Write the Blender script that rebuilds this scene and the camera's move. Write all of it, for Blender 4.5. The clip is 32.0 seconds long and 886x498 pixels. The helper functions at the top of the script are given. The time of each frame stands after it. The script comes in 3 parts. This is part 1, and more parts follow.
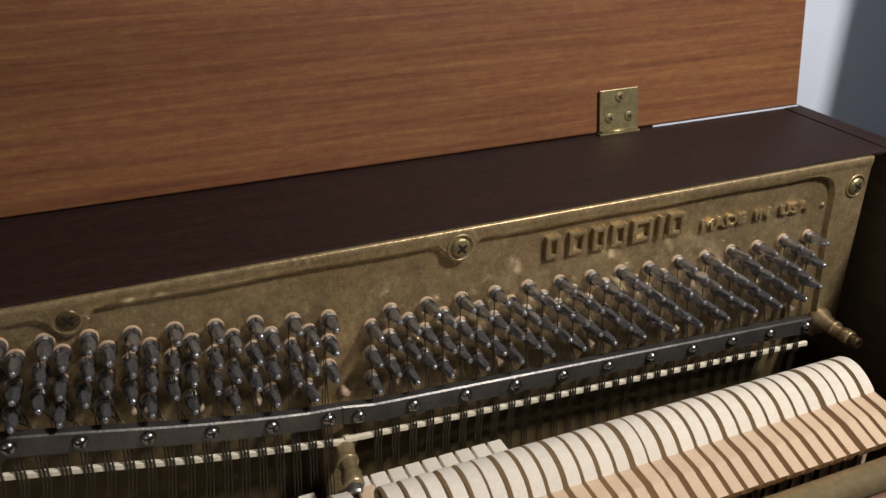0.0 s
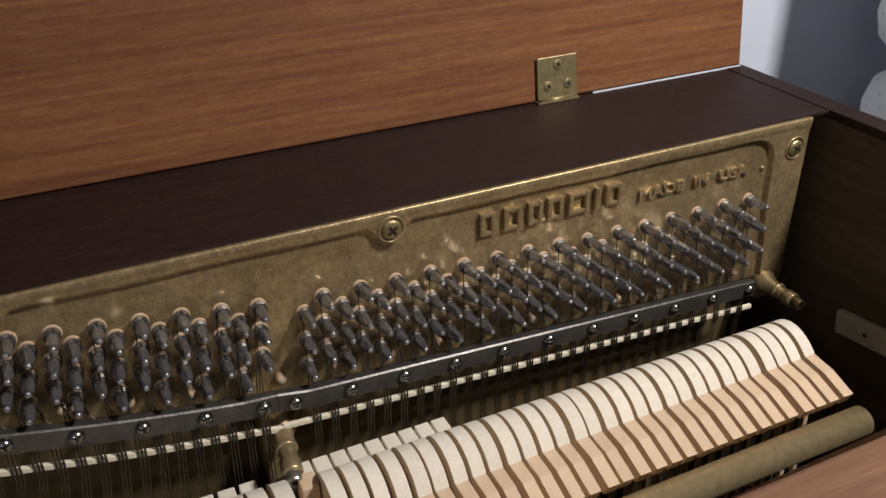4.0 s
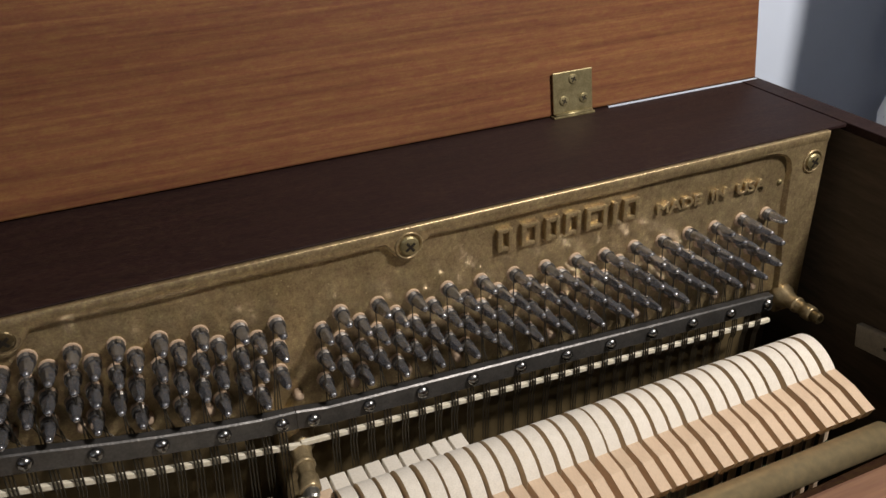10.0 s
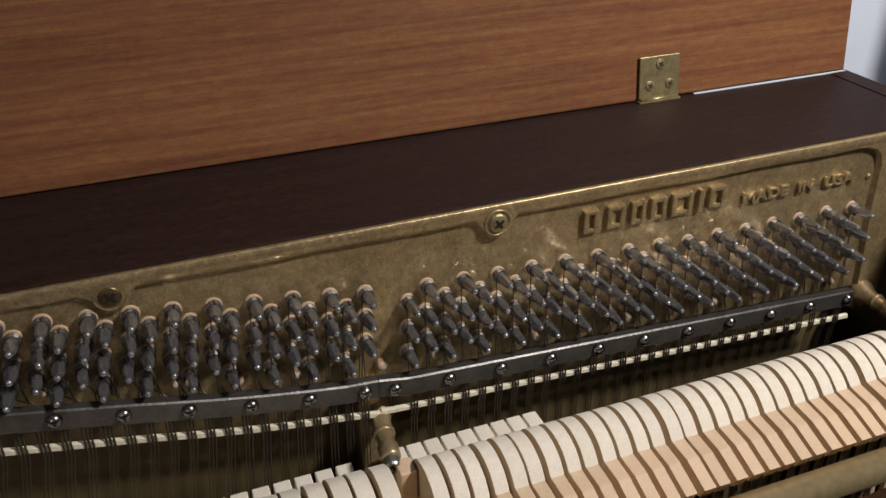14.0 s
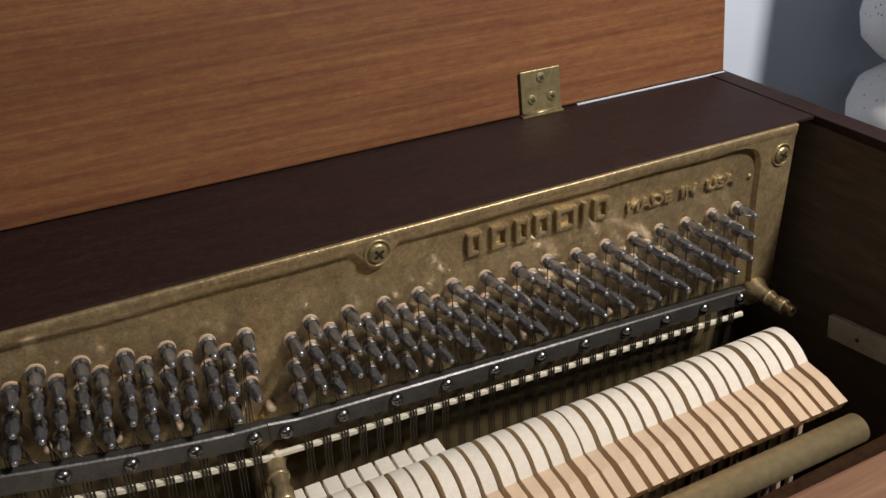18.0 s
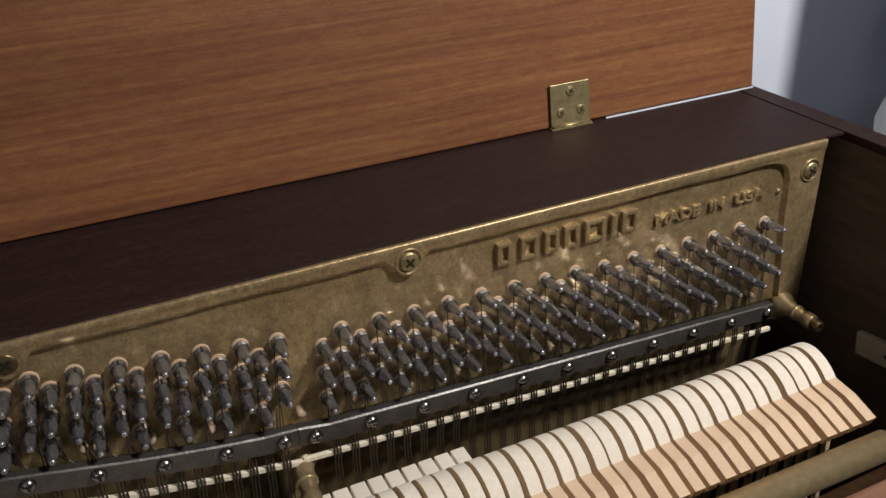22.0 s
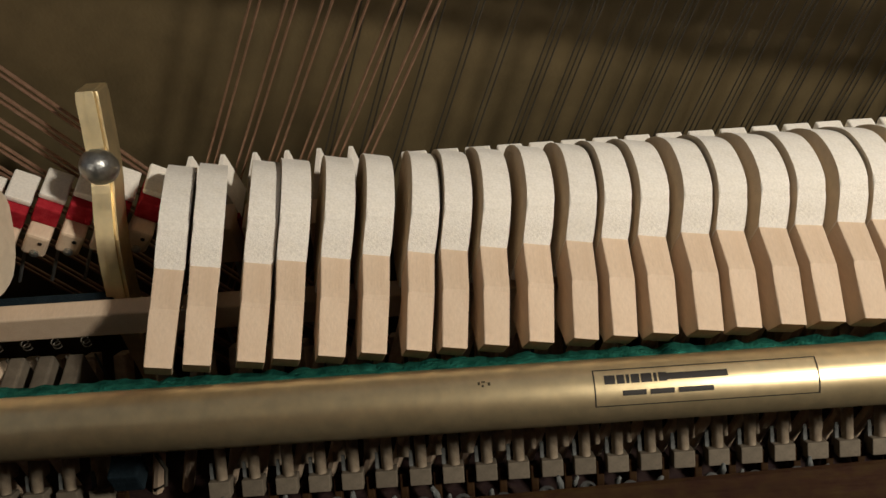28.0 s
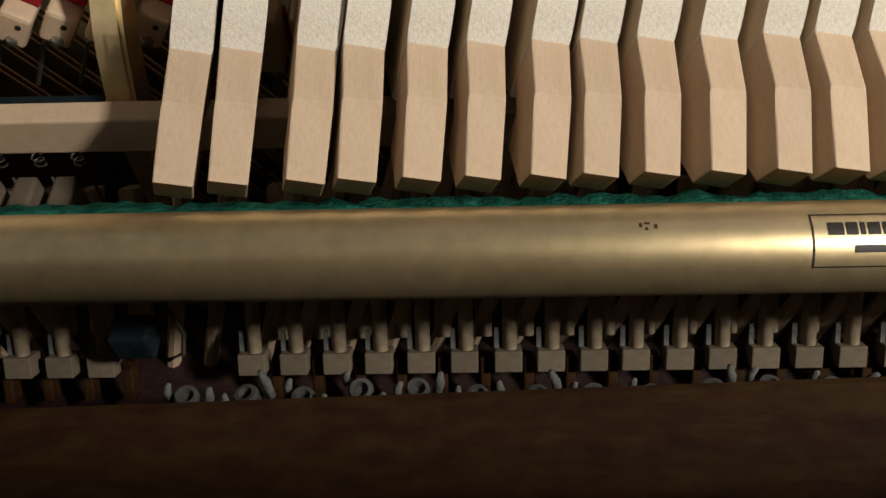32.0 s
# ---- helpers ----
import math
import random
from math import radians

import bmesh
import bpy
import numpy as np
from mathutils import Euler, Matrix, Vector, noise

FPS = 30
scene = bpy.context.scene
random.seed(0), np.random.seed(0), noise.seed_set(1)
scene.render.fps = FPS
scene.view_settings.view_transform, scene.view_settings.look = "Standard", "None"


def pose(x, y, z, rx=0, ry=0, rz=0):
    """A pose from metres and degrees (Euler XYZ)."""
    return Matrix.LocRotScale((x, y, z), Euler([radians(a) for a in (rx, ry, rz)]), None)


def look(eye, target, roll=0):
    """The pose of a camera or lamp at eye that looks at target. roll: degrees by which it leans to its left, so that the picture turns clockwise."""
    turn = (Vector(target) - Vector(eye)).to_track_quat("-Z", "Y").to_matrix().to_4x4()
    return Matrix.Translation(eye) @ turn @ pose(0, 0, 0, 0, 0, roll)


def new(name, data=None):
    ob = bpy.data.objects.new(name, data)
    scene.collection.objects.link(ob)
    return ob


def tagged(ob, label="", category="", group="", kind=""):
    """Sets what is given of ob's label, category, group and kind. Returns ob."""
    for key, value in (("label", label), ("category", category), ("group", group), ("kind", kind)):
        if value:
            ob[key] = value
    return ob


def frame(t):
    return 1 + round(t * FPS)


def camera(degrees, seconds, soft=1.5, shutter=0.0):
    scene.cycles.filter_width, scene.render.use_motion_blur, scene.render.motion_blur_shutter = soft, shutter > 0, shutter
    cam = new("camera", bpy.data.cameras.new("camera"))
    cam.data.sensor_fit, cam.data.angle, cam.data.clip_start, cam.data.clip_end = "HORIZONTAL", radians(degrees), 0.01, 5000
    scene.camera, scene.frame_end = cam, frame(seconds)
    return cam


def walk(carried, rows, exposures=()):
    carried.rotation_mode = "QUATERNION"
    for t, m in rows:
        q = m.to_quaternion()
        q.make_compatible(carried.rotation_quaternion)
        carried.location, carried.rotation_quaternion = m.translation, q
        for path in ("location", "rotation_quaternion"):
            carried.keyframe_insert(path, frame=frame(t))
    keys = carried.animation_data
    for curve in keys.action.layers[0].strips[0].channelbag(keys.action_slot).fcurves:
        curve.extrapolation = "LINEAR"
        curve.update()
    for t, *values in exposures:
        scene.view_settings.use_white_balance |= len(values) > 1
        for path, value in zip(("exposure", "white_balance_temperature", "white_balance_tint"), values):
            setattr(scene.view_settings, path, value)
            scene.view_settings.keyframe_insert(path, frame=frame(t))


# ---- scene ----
# ---- the camera and its walk ----
cam = camera(55.03, 32.0)
PATH = [
    (0, (-0.1205, -0.4436, 0.2287), (0.0415, -0.0560, 0.0179), 0.17),
    (0.5, (-0.1043, -0.4459, 0.2344), (0.0581, -0.0646, 0.0126), -0.54),
    (1, (-0.0965, -0.4438, 0.2291), (0.0758, -0.0680, 0.0056), -0.48),
    (1.5, (-0.0884, -0.4484, 0.2376), (0.0811, -0.0725, 0.0119), -1.18),
    (2, (-0.0869, -0.4492, 0.2407), (0.0805, -0.0753, 0.0104), -1.36),
    (2.5, (-0.0874, -0.4452, 0.2381), (0.0809, -0.0734, 0.0050), -1.23),
    (4.5, (-0.0880, -0.4400, 0.2392), (0.0805, -0.0681, 0.0065), -1.03),
    (5, (-0.0898, -0.4391, 0.2386), (0.0764, -0.0662, 0.0058), -1.13),
    (5.5, (-0.0890, -0.4396, 0.2397), (0.0767, -0.0664, 0.0069), -1.23),
    (6, (-0.0906, -0.4403, 0.2408), (0.0750, -0.0669, 0.0082), -1.13),
    (6.5, (-0.0864, -0.4401, 0.2404), (0.0782, -0.0683, 0.0046), -1.39),
    (7, (-0.0866, -0.4399, 0.2375), (0.0774, -0.0687, 0.0005), -1.57),
    (7.5, (-0.0824, -0.4395, 0.2421), (0.0820, -0.0667, 0.0078), -2.03),
    (8, (-0.0855, -0.4398, 0.2419), (0.0784, -0.0645, 0.0113), -2.13),
    (8.5, (-0.0872, -0.4383, 0.2405), (0.0753, -0.0637, 0.0077), -2.00),
    (9, (-0.0887, -0.4376, 0.2401), (0.0722, -0.0630, 0.0063), -1.96),
    (9.5, (-0.0909, -0.4365, 0.2390), (0.0675, -0.0623, 0.0027), -1.94),
    (10, (-0.0907, -0.4374, 0.2411), (0.0740, -0.0603, 0.0141), -1.72),
    (10.5, (-0.0990, -0.4356, 0.2373), (0.0611, -0.0592, 0.0058), -1.33),
    (11, (-0.0954, -0.4340, 0.2387), (0.0607, -0.0609, -0.0007), -1.54),
    (11.5, (-0.0949, -0.4346, 0.2403), (0.0640, -0.0595, 0.0060), -1.60),
    (12, (-0.1181, -0.4358, 0.2376), (0.0159, -0.0546, -0.0025), -1.69),
    (12.5, (-0.1339, -0.4364, 0.2423), (-0.0134, -0.0490, 0.0050), -1.56),
    (13, (-0.1438, -0.4347, 0.2429), (-0.0255, -0.0467, 0.0056), -1.20),
    (13.5, (-0.1414, -0.4347, 0.2429), (-0.0214, -0.0454, 0.0085), -1.34),
    (14, (-0.1210, -0.4324, 0.2413), (0.0210, -0.0509, 0.0063), -0.63),
    (14.5, (-0.1045, -0.4329, 0.2420), (0.0474, -0.0559, 0.0061), -1.05),
    (15, (-0.1021, -0.4320, 0.2453), (0.0554, -0.0555, 0.0122), -1.03),
    (15.5, (-0.0931, -0.4351, 0.2467), (0.0701, -0.0586, 0.0175), -1.60),
    (17.5, (-0.0778, -0.4323, 0.2459), (0.0967, -0.0640, 0.0119), -2.62),
    (18, (-0.0801, -0.4323, 0.2470), (0.0930, -0.0619, 0.0150), -2.59),
    (18.5, (-0.0824, -0.4311, 0.2461), (0.0903, -0.0611, 0.0133), -2.30),
    (19, (-0.0805, -0.4310, 0.2500), (0.0927, -0.0617, 0.0164), -2.43),
    (19.5, (-0.0810, -0.4333, 0.2483), (0.0911, -0.0619, 0.0174), -2.56),
    (20, (-0.0815, -0.4312, 0.2463), (0.0894, -0.0612, 0.0121), -2.53),
    (20.5, (-0.0795, -0.4332, 0.2460), (0.0987, -0.0607, 0.0217), -2.35),
    (21, (-0.0826, -0.4330, 0.2457), (0.0897, -0.0596, 0.0181), -2.41),
    (21.5, (-0.0879, -0.4341, 0.2466), (0.0816, -0.0578, 0.0217), -2.20),
    (22, (-0.0893, -0.4353, 0.2482), (0.0759, -0.0573, 0.0230), -2.45),
    (22.5, (-0.0932, -0.4333, 0.2454), (0.0697, -0.0564, 0.0167), -2.25),
    (23, (-0.0924, -0.4324, 0.2462), (0.0703, -0.0562, 0.0162), -2.18),
    (23.5, (-0.0936, -0.4313, 0.2458), (0.0708, -0.0556, 0.0162), -2.04),
    (24, (-0.0949, -0.4306, 0.2456), (0.0701, -0.0555, 0.0154), -1.83),
    (24.5, (-0.0936, -0.4331, 0.2453), (0.0697, -0.0561, 0.0171), -2.03),
    (25, (-0.0978, -0.4331, 0.2433), (0.0602, -0.0560, 0.0115), -2.05),
    (25.5, (-0.1166, -0.4356, 0.2345), (0.0240, -0.0542, -0.0015), -2.74),
    (26, (-0.1554, -0.4375, 0.2222), (-0.0543, -0.0612, -0.0405), -1.69),
    (26.3, (-0.1643, -0.4505, 0.2110), (-0.0839, -0.0668, -0.0483), -2.85),
    (26.5, (-0.1756, -0.4430, 0.2134), (-0.1015, -0.0651, -0.0560), -2.43),
    (28.5, (-0.3594, -0.2692, 0.0210), (-0.3732, 0.0455, -0.3711), -3.35),
    (28.7, (-0.3596, -0.2650, 0.0100), (-0.3694, 0.0403, -0.3896), -1.86),
    (29, (-0.3722, -0.2605, 0.0053), (-0.3846, 0.0576, -0.3841), -2.14),
    (29.3, (-0.3681, -0.2592, 0.0024), (-0.3881, 0.0601, -0.3858), -4.73),
    (29.5, (-0.3675, -0.2553, -0.0030), (-0.3834, 0.0479, -0.4041), -4.29),
    (30, (-0.3660, -0.2588, -0.0051), (-0.3807, 0.0484, -0.4031), -3.51),
    (30.5, (-0.3662, -0.2593, -0.0066), (-0.3827, 0.0435, -0.4079), -3.40),
    (31, (-0.3636, -0.2581, -0.0075), (-0.3820, 0.0382, -0.4135), -3.61),
    (31.5, (-0.3649, -0.2596, -0.0115), (-0.3779, 0.0388, -0.4163), -2.82),
    (32, (-0.3653, -0.2595, -0.0110), (-0.3767, 0.0400, -0.4150), -2.73),
]
walk(cam, [(t, look(eye, target, roll)) for t, eye, target, roll in PATH], exposures=[(0.0, 0.0, 6500, 10), (25.5, 0.0, 6500, 10), (26.5, 0.18, 6600, 9), (28.5, 0.76, 6800, 7), (32.0, 0.76, 6800, 7)])

# ---- light ----
world = bpy.data.worlds.new("room_air")
world.use_nodes = True
world.node_tree.nodes["Background"].inputs[0].default_value = (0.9, 0.95, 1.0, 1)
world.node_tree.nodes["Background"].inputs[1].default_value = 0.042
scene.world = world


def ball_lamp(name, at, radius, watts, colour):
    data = bpy.data.lights.new(name, "POINT")
    data.shadow_soft_size, data.energy, data.color = radius, watts, colour
    ob = new(name, data)
    ob.location = at
    return ob


# unseen key light in front of the treble end; cone added to dim the bass
data = bpy.data.lights.new("key_spot", "SPOT")
data.shadow_soft_size, data.energy, data.color = 0.075, 77, (1.0, 0.925, 0.85)
data.spot_size, data.spot_blend = radians(100), 1.0
new("key_spot", data).matrix_world = look((0.70, -0.68, 0.94), (0.48, -0.06, -0.04))
# fill light from the front left, no lamp of the room, added to lift shadows
ball_lamp("front_left_fill", (-1.5, -2.3, 1.2), 0.2, 9, (1.0, 0.93, 0.84))


# ---- materials ----
def material(name, colour, rough=0.5, metal=0.0, second=None, scale=40, stretch=(1, 1, 1), bump=0.0, bump_scale=None,
             mix=(0.35, 0.65), vary=0.0, spec=0.5, fine=0.0, coat=0.0, sheen=0.0, streaks=(), specks=None):
    m = bpy.data.materials.new(name)
    m.use_nodes = True
    nt = m.node_tree
    p = nt.nodes["Principled BSDF"]
    p.inputs["Roughness"].default_value = rough
    p.inputs["Metallic"].default_value = metal
    p.inputs["Specular IOR Level"].default_value = spec
    p.inputs["Coat Weight"].default_value = coat
    p.inputs["Coat Roughness"].default_value = 0.25
    p.inputs["Sheen Weight"].default_value = sheen
    p.inputs["Base Color"].default_value = (*colour, 1)
    link = nt.links.new
    co = nt.nodes.new("ShaderNodeTexCoord")
    mp = nt.nodes.new("ShaderNodeMapping")
    mp.inputs["Scale"].default_value = stretch
    link(co.outputs["Object"], mp.inputs["Vector"])
    if second:
        n = nt.nodes.new("ShaderNodeTexNoise")
        n.inputs["Scale"].default_value = scale
        n.inputs["Detail"].default_value = 6
        n.inputs["Roughness"].default_value = 0.6
        link(mp.outputs["Vector"], n.inputs["Vector"])
        r = nt.nodes.new("ShaderNodeValToRGB")
        r.color_ramp.elements[0].position, r.color_ramp.elements[1].position = mix
        r.color_ramp.elements[0].color, r.color_ramp.elements[1].color = (*colour, 1), (*second, 1)
        link(n.outputs["Fac"], r.inputs["Fac"])
        out = r.outputs["Color"]
        if fine:
            f = nt.nodes.new("ShaderNodeTexNoise")
            f.inputs["Scale"].default_value = scale * 7
            f.inputs["Detail"].default_value = 3
            link(mp.outputs["Vector"], f.inputs["Vector"])
            h = nt.nodes.new("ShaderNodeHueSaturation")
            q = nt.nodes.new("ShaderNodeMapRange")
            q.inputs["From Min"].default_value, q.inputs["From Max"].default_value = 0.3, 0.7
            q.inputs["To Min"].default_value, q.inputs["To Max"].default_value = 1 - fine, 1 + fine
            link(f.outputs["Fac"], q.inputs["Value"])
            link(q.outputs["Result"], h.inputs["Value"])
            link(out, h.inputs["Color"])
            out = h.outputs["Color"]
        for grain, depth, hue in streaks:
            # long thin grain lines, each set with its own size along the three axes
            g = nt.nodes.new("ShaderNodeMapping")
            g.inputs["Scale"].default_value = grain
            g.inputs["Rotation"].default_value = (0, radians(1.5), 0)
            link(co.outputs["Object"], g.inputs["Vector"])
            f = nt.nodes.new("ShaderNodeTexNoise")
            f.inputs["Scale"].default_value = 1.0
            f.inputs["Detail"].default_value = 4
            f.inputs["Roughness"].default_value = 0.65
            f.inputs["Distortion"].default_value = 0.25
            link(g.outputs["Vector"], f.inputs["Vector"])
            h = nt.nodes.new("ShaderNodeHueSaturation")
            for low, high, sock in ((1 - depth, 1 + depth, "Value"), (0.5 - hue, 0.5 + hue, "Hue")):
                q = nt.nodes.new("ShaderNodeMapRange")
                q.inputs["From Min"].default_value, q.inputs["From Max"].default_value = 0.32, 0.68
                q.inputs["To Min"].default_value, q.inputs["To Max"].default_value = low, high
                link(f.outputs["Fac"], q.inputs["Value"])
                link(q.outputs["Result"], h.inputs[sock])
            link(out, h.inputs["Color"])
            out = h.outputs["Color"]
        if specks:
            size, cut, tint = specks
            v = nt.nodes.new("ShaderNodeTexVoronoi")
            v.inputs["Scale"].default_value = size
            link(co.outputs["Object"], v.inputs["Vector"])
            q = nt.nodes.new("ShaderNodeMapRange")
            q.inputs["From Min"].default_value, q.inputs["From Max"].default_value = cut, cut * 0.6
            link(v.outputs["Distance"], q.inputs["Value"])
            x = nt.nodes.new("ShaderNodeMixRGB")
            x.inputs["Color2"].default_value = (*tint, 1)
            link(q.outputs["Result"], x.inputs["Fac"])
            link(out, x.inputs["Color1"])
            out = x.outputs["Color"]
        if vary:
            info = nt.nodes.new("ShaderNodeObjectInfo")
            h = nt.nodes.new("ShaderNodeHueSaturation")
            q = nt.nodes.new("ShaderNodeMapRange")
            q.inputs["To Min"].default_value, q.inputs["To Max"].default_value = 1 - vary, 1 + vary
            link(info.outputs["Random"], q.inputs["Value"])
            link(q.outputs["Result"], h.inputs["Value"])
            link(out, h.inputs["Color"])
            out = h.outputs["Color"]
        link(out, p.inputs["Base Color"])
    if bump:
        n = nt.nodes.new("ShaderNodeTexNoise")
        n.inputs["Scale"].default_value = bump_scale or scale
        n.inputs["Detail"].default_value = 4
        link(mp.outputs["Vector"], n.inputs["Vector"])
        b = nt.nodes.new("ShaderNodeBump")
        b.inputs["Strength"].default_value = bump
        b.inputs["Distance"].default_value = 0.001
        link(n.outputs["Fac"], b.inputs["Height"])
        link(b.outputs["Normal"], p.inputs["Normal"])
    return m


M = {
    "lid": material("mahogany_veneer", (0.150, 0.058, 0.024), 0.45, second=(0.236, 0.101, 0.043), scale=6, stretch=(0.4, 2, 4),
                    bump=0.10, bump_scale=120, mix=(0.25, 0.75), spec=0.45,
                    streaks=(((2.5, 60, 130), 0.20, 0.004), ((12, 300, 420), 0.15, 0.006), ((90, 160, 260), 0.08, 0.010), ((400, 700, 900), 0.06, 0.008))),
    "fallboard": material("red_brown_wood", (0.155, 0.075, 0.040), 0.55, second=(0.220, 0.112, 0.062), scale=14, stretch=(0.4, 4, 4),
                          bump=0.1, bump_scale=150, streaks=(((6, 130, 110), 0.15, 0.004), ((30, 420, 420), 0.12, 0.006))),
    "dark": material("dark_stained_wood", (0.0160, 0.0066, 0.0058), 0.62, second=(0.0230, 0.0096, 0.0082), scale=30, stretch=(0.4, 3, 3),
                     bump=0.25, bump_scale=260, spec=0.3, streaks=(((20, 160, 160), 0.12, 0.01), ((200, 260, 260), 0.32, 0.025), ((700, 900, 900), 0.25, 0.02))),
    "gold": material("gold_bronze_paint", (0.43, 0.328, 0.182), 0.35, 0.55, second=(0.31, 0.233, 0.125), scale=38, bump=0.4,
                     bump_scale=300, fine=0.16, streaks=(((170, 170, 120), 0.16, 0.008), ((700, 700, 700), 0.22, 0.012)), specks=(150, 0.10, (0.62, 0.50, 0.28))),
    "gold_smooth": material("gold_rail_paint", (0.88, 0.71, 0.42), 0.37, 0.86, second=(0.79, 0.63, 0.36), scale=25, bump=0.02,
                            bump_scale=900, fine=0.10),
    "brass": material("old_brass", (0.40, 0.34, 0.185), 0.42, 0.7, second=(0.27, 0.225, 0.115), scale=120, bump=0.2, bump_scale=500, fine=0.15),
    "steel": material("blued_steel", (0.45, 0.455, 0.49), 0.21, 0.82, second=(0.35, 0.355, 0.385), scale=300, bump=0.06, bump_scale=900),
    "bar": material("dark_steel", (0.125, 0.121, 0.118), 0.36, 0.65, second=(0.085, 0.082, 0.080), scale=80, bump=0.15, bump_scale=500, fine=0.15),
    "wire": material("string_wire", (0.070, 0.060, 0.044), 0.48, 0.5),
    "copper": material("copper_winding", (0.46, 0.28, 0.19), 0.42, 0.7, second=(0.34, 0.20, 0.13), scale=400),
    "felt": material("white_hammer_felt", (0.80, 0.745, 0.650), 0.95, second=(0.84, 0.79, 0.705), scale=160, bump=0.3, bump_scale=1500,
                     vary=0.05, sheen=0.2, spec=0.1, fine=0.08),
    "maple": material("hammer_wood", (0.645, 0.485, 0.340), 0.65, second=(0.69, 0.535, 0.388), scale=60, stretch=(3, 0.9, 3), bump=0.10,
                      bump_scale=500, vary=0.06, fine=0.05, spec=0.3),
    "green": material("green_felt", (0.007, 0.095, 0.070), 0.97, second=(0.032, 0.225, 0.165), scale=220, bump=0.8, bump_scale=900, spec=0.05),
    "blue": material("dark_felt", (0.008, 0.014, 0.018), 0.97, second=(0.015, 0.024, 0.030), scale=200, bump=0.5, bump_scale=900, spec=0.05),
    "red": material("red_felt", (0.30, 0.012, 0.022), 0.95, second=(0.42, 0.03, 0.04), scale=300, bump=0.6, bump_scale=1200, spec=0.05),
    "cloth": material("cream_cloth", (0.86, 0.81, 0.68), 0.95, second=(0.74, 0.68, 0.53), scale=250, bump=0.4, bump_scale=1200),
    "bushing": material("pin_bushing_wood", (0.50, 0.36, 0.25), 0.75, second=(0.61, 0.46, 0.33), scale=300),
    # soundboard brown with the shade behind the strings put into its colour
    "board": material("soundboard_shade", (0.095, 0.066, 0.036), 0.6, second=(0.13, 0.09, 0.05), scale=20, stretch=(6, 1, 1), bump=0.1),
    # the plate's gold darkened for the shade under the bar and behind the strings
    "plate_low": material("gold_paint_shaded", (0.19, 0.14, 0.068), 0.55, 0.3, second=(0.13, 0.097, 0.047), scale=30, bump=0.2, bump_scale=600),
    "birch": material("sticker_wood", (0.52, 0.42, 0.30), 0.65, second=(0.34, 0.26, 0.18), scale=90, stretch=(3, 3, 0.5), vary=0.08, fine=0.08),
    "nickel": material("nickel", (0.52, 0.52, 0.49), 0.32, 0.9, second=(0.33, 0.33, 0.31), scale=260, bump=0.3, bump_scale=500),
    "cord": material("white_cord", (0.15, 0.155, 0.145), 0.9, second=(0.09, 0.095, 0.09), scale=300, bump=0.5, bump_scale=1500),
    "ink": material("dark_ink", (0.018, 0.014, 0.010), 0.5),
    # brown wood kept very dark: the shadow over the keys is in its colour
    "umber": material("shaded_umber_wood", (0.022, 0.0095, 0.0034), 0.65, second=(0.034, 0.0150, 0.0052), scale=18, stretch=(0.4, 4, 4), bump=0.15, bump_scale=200, spec=0.12, streaks=(((15, 120, 120), 0.2, 0.01), ((150, 300, 300), 0.25, 0.02))),
    "zinc": material("dull_zinc", (0.085, 0.085, 0.08), 0.7, 0.2, second=(0.045, 0.045, 0.042), scale=90, bump=0.2, bump_scale=500),
    "raw": material("bare_side_wood", (0.075, 0.057, 0.039), 0.75, second=(0.105, 0.079, 0.055), scale=14, stretch=(4, 0.5, 4), bump=0.2, bump_scale=300, fine=0.15, spec=0.2),
    "post": material("pale_gold_paint", (0.47, 0.37, 0.22), 0.34, 0.6, second=(0.32, 0.25, 0.14), scale=120, bump=0.2, bump_scale=500, fine=0.15),
    "coil": material("coiled_wire", (0.19, 0.175, 0.155), 0.48, 0.7, second=(0.12, 0.11, 0.10), scale=300),
    # wood of blocks and butts, darkened in colour for the shade they stand in
    "dusty": material("dusty_wood", (0.165, 0.135, 0.098), 0.8, second=(0.115, 0.095, 0.070), scale=120, vary=0.12, fine=0.10, spec=0.2),
    "bronze": material("dark_bronze", (0.17, 0.125, 0.062), 0.42, 0.7, second=(0.10, 0.075, 0.036), scale=120, bump=0.2, bump_scale=500, fine=0.15),
    "endgrain": material("hammer_end_grain", (0.36, 0.225, 0.125), 0.8, second=(0.27, 0.165, 0.09), scale=300, bump=0.2, bump_scale=900, spec=0.1),
    "underfelt": material("tan_underfelt", (0.64, 0.53, 0.39), 0.95, second=(0.72, 0.60, 0.45), scale=200, bump=0.3, bump_scale=1500, spec=0.05),
    "dome": material("dark_screw_steel", (0.36, 0.36, 0.36), 0.24, 1.0, second=(0.24, 0.24, 0.24), scale=260),
    "strip": material("grey_strip", (0.58, 0.54, 0.45), 0.55, 0.1, second=(0.43, 0.40, 0.33), scale=90, bump=0.2, bump_scale=500, fine=0.1),
    "wall": material("white_wall_paint", (0.67, 0.745, 0.88), 0.8, second=(0.64, 0.715, 0.85), scale=12, bump=0.15, bump_scale=250),
    "ceiling": material("ceiling_paint", (0.78, 0.78, 0.76), 0.9, second=(0.74, 0.74, 0.72), scale=8),
    "floor": material("floor_boards", (0.16, 0.085, 0.04), 0.4, second=(0.23, 0.13, 0.065), scale=6, stretch=(0.5, 6, 1), bump=0.1),
    "ceramic": material("speckled_ceramic", (0.83, 0.83, 0.84), 0.6, second=(0.79, 0.79, 0.80), scale=60, specks=(120, 0.17, (0.16, 0.14, 0.13))),
}


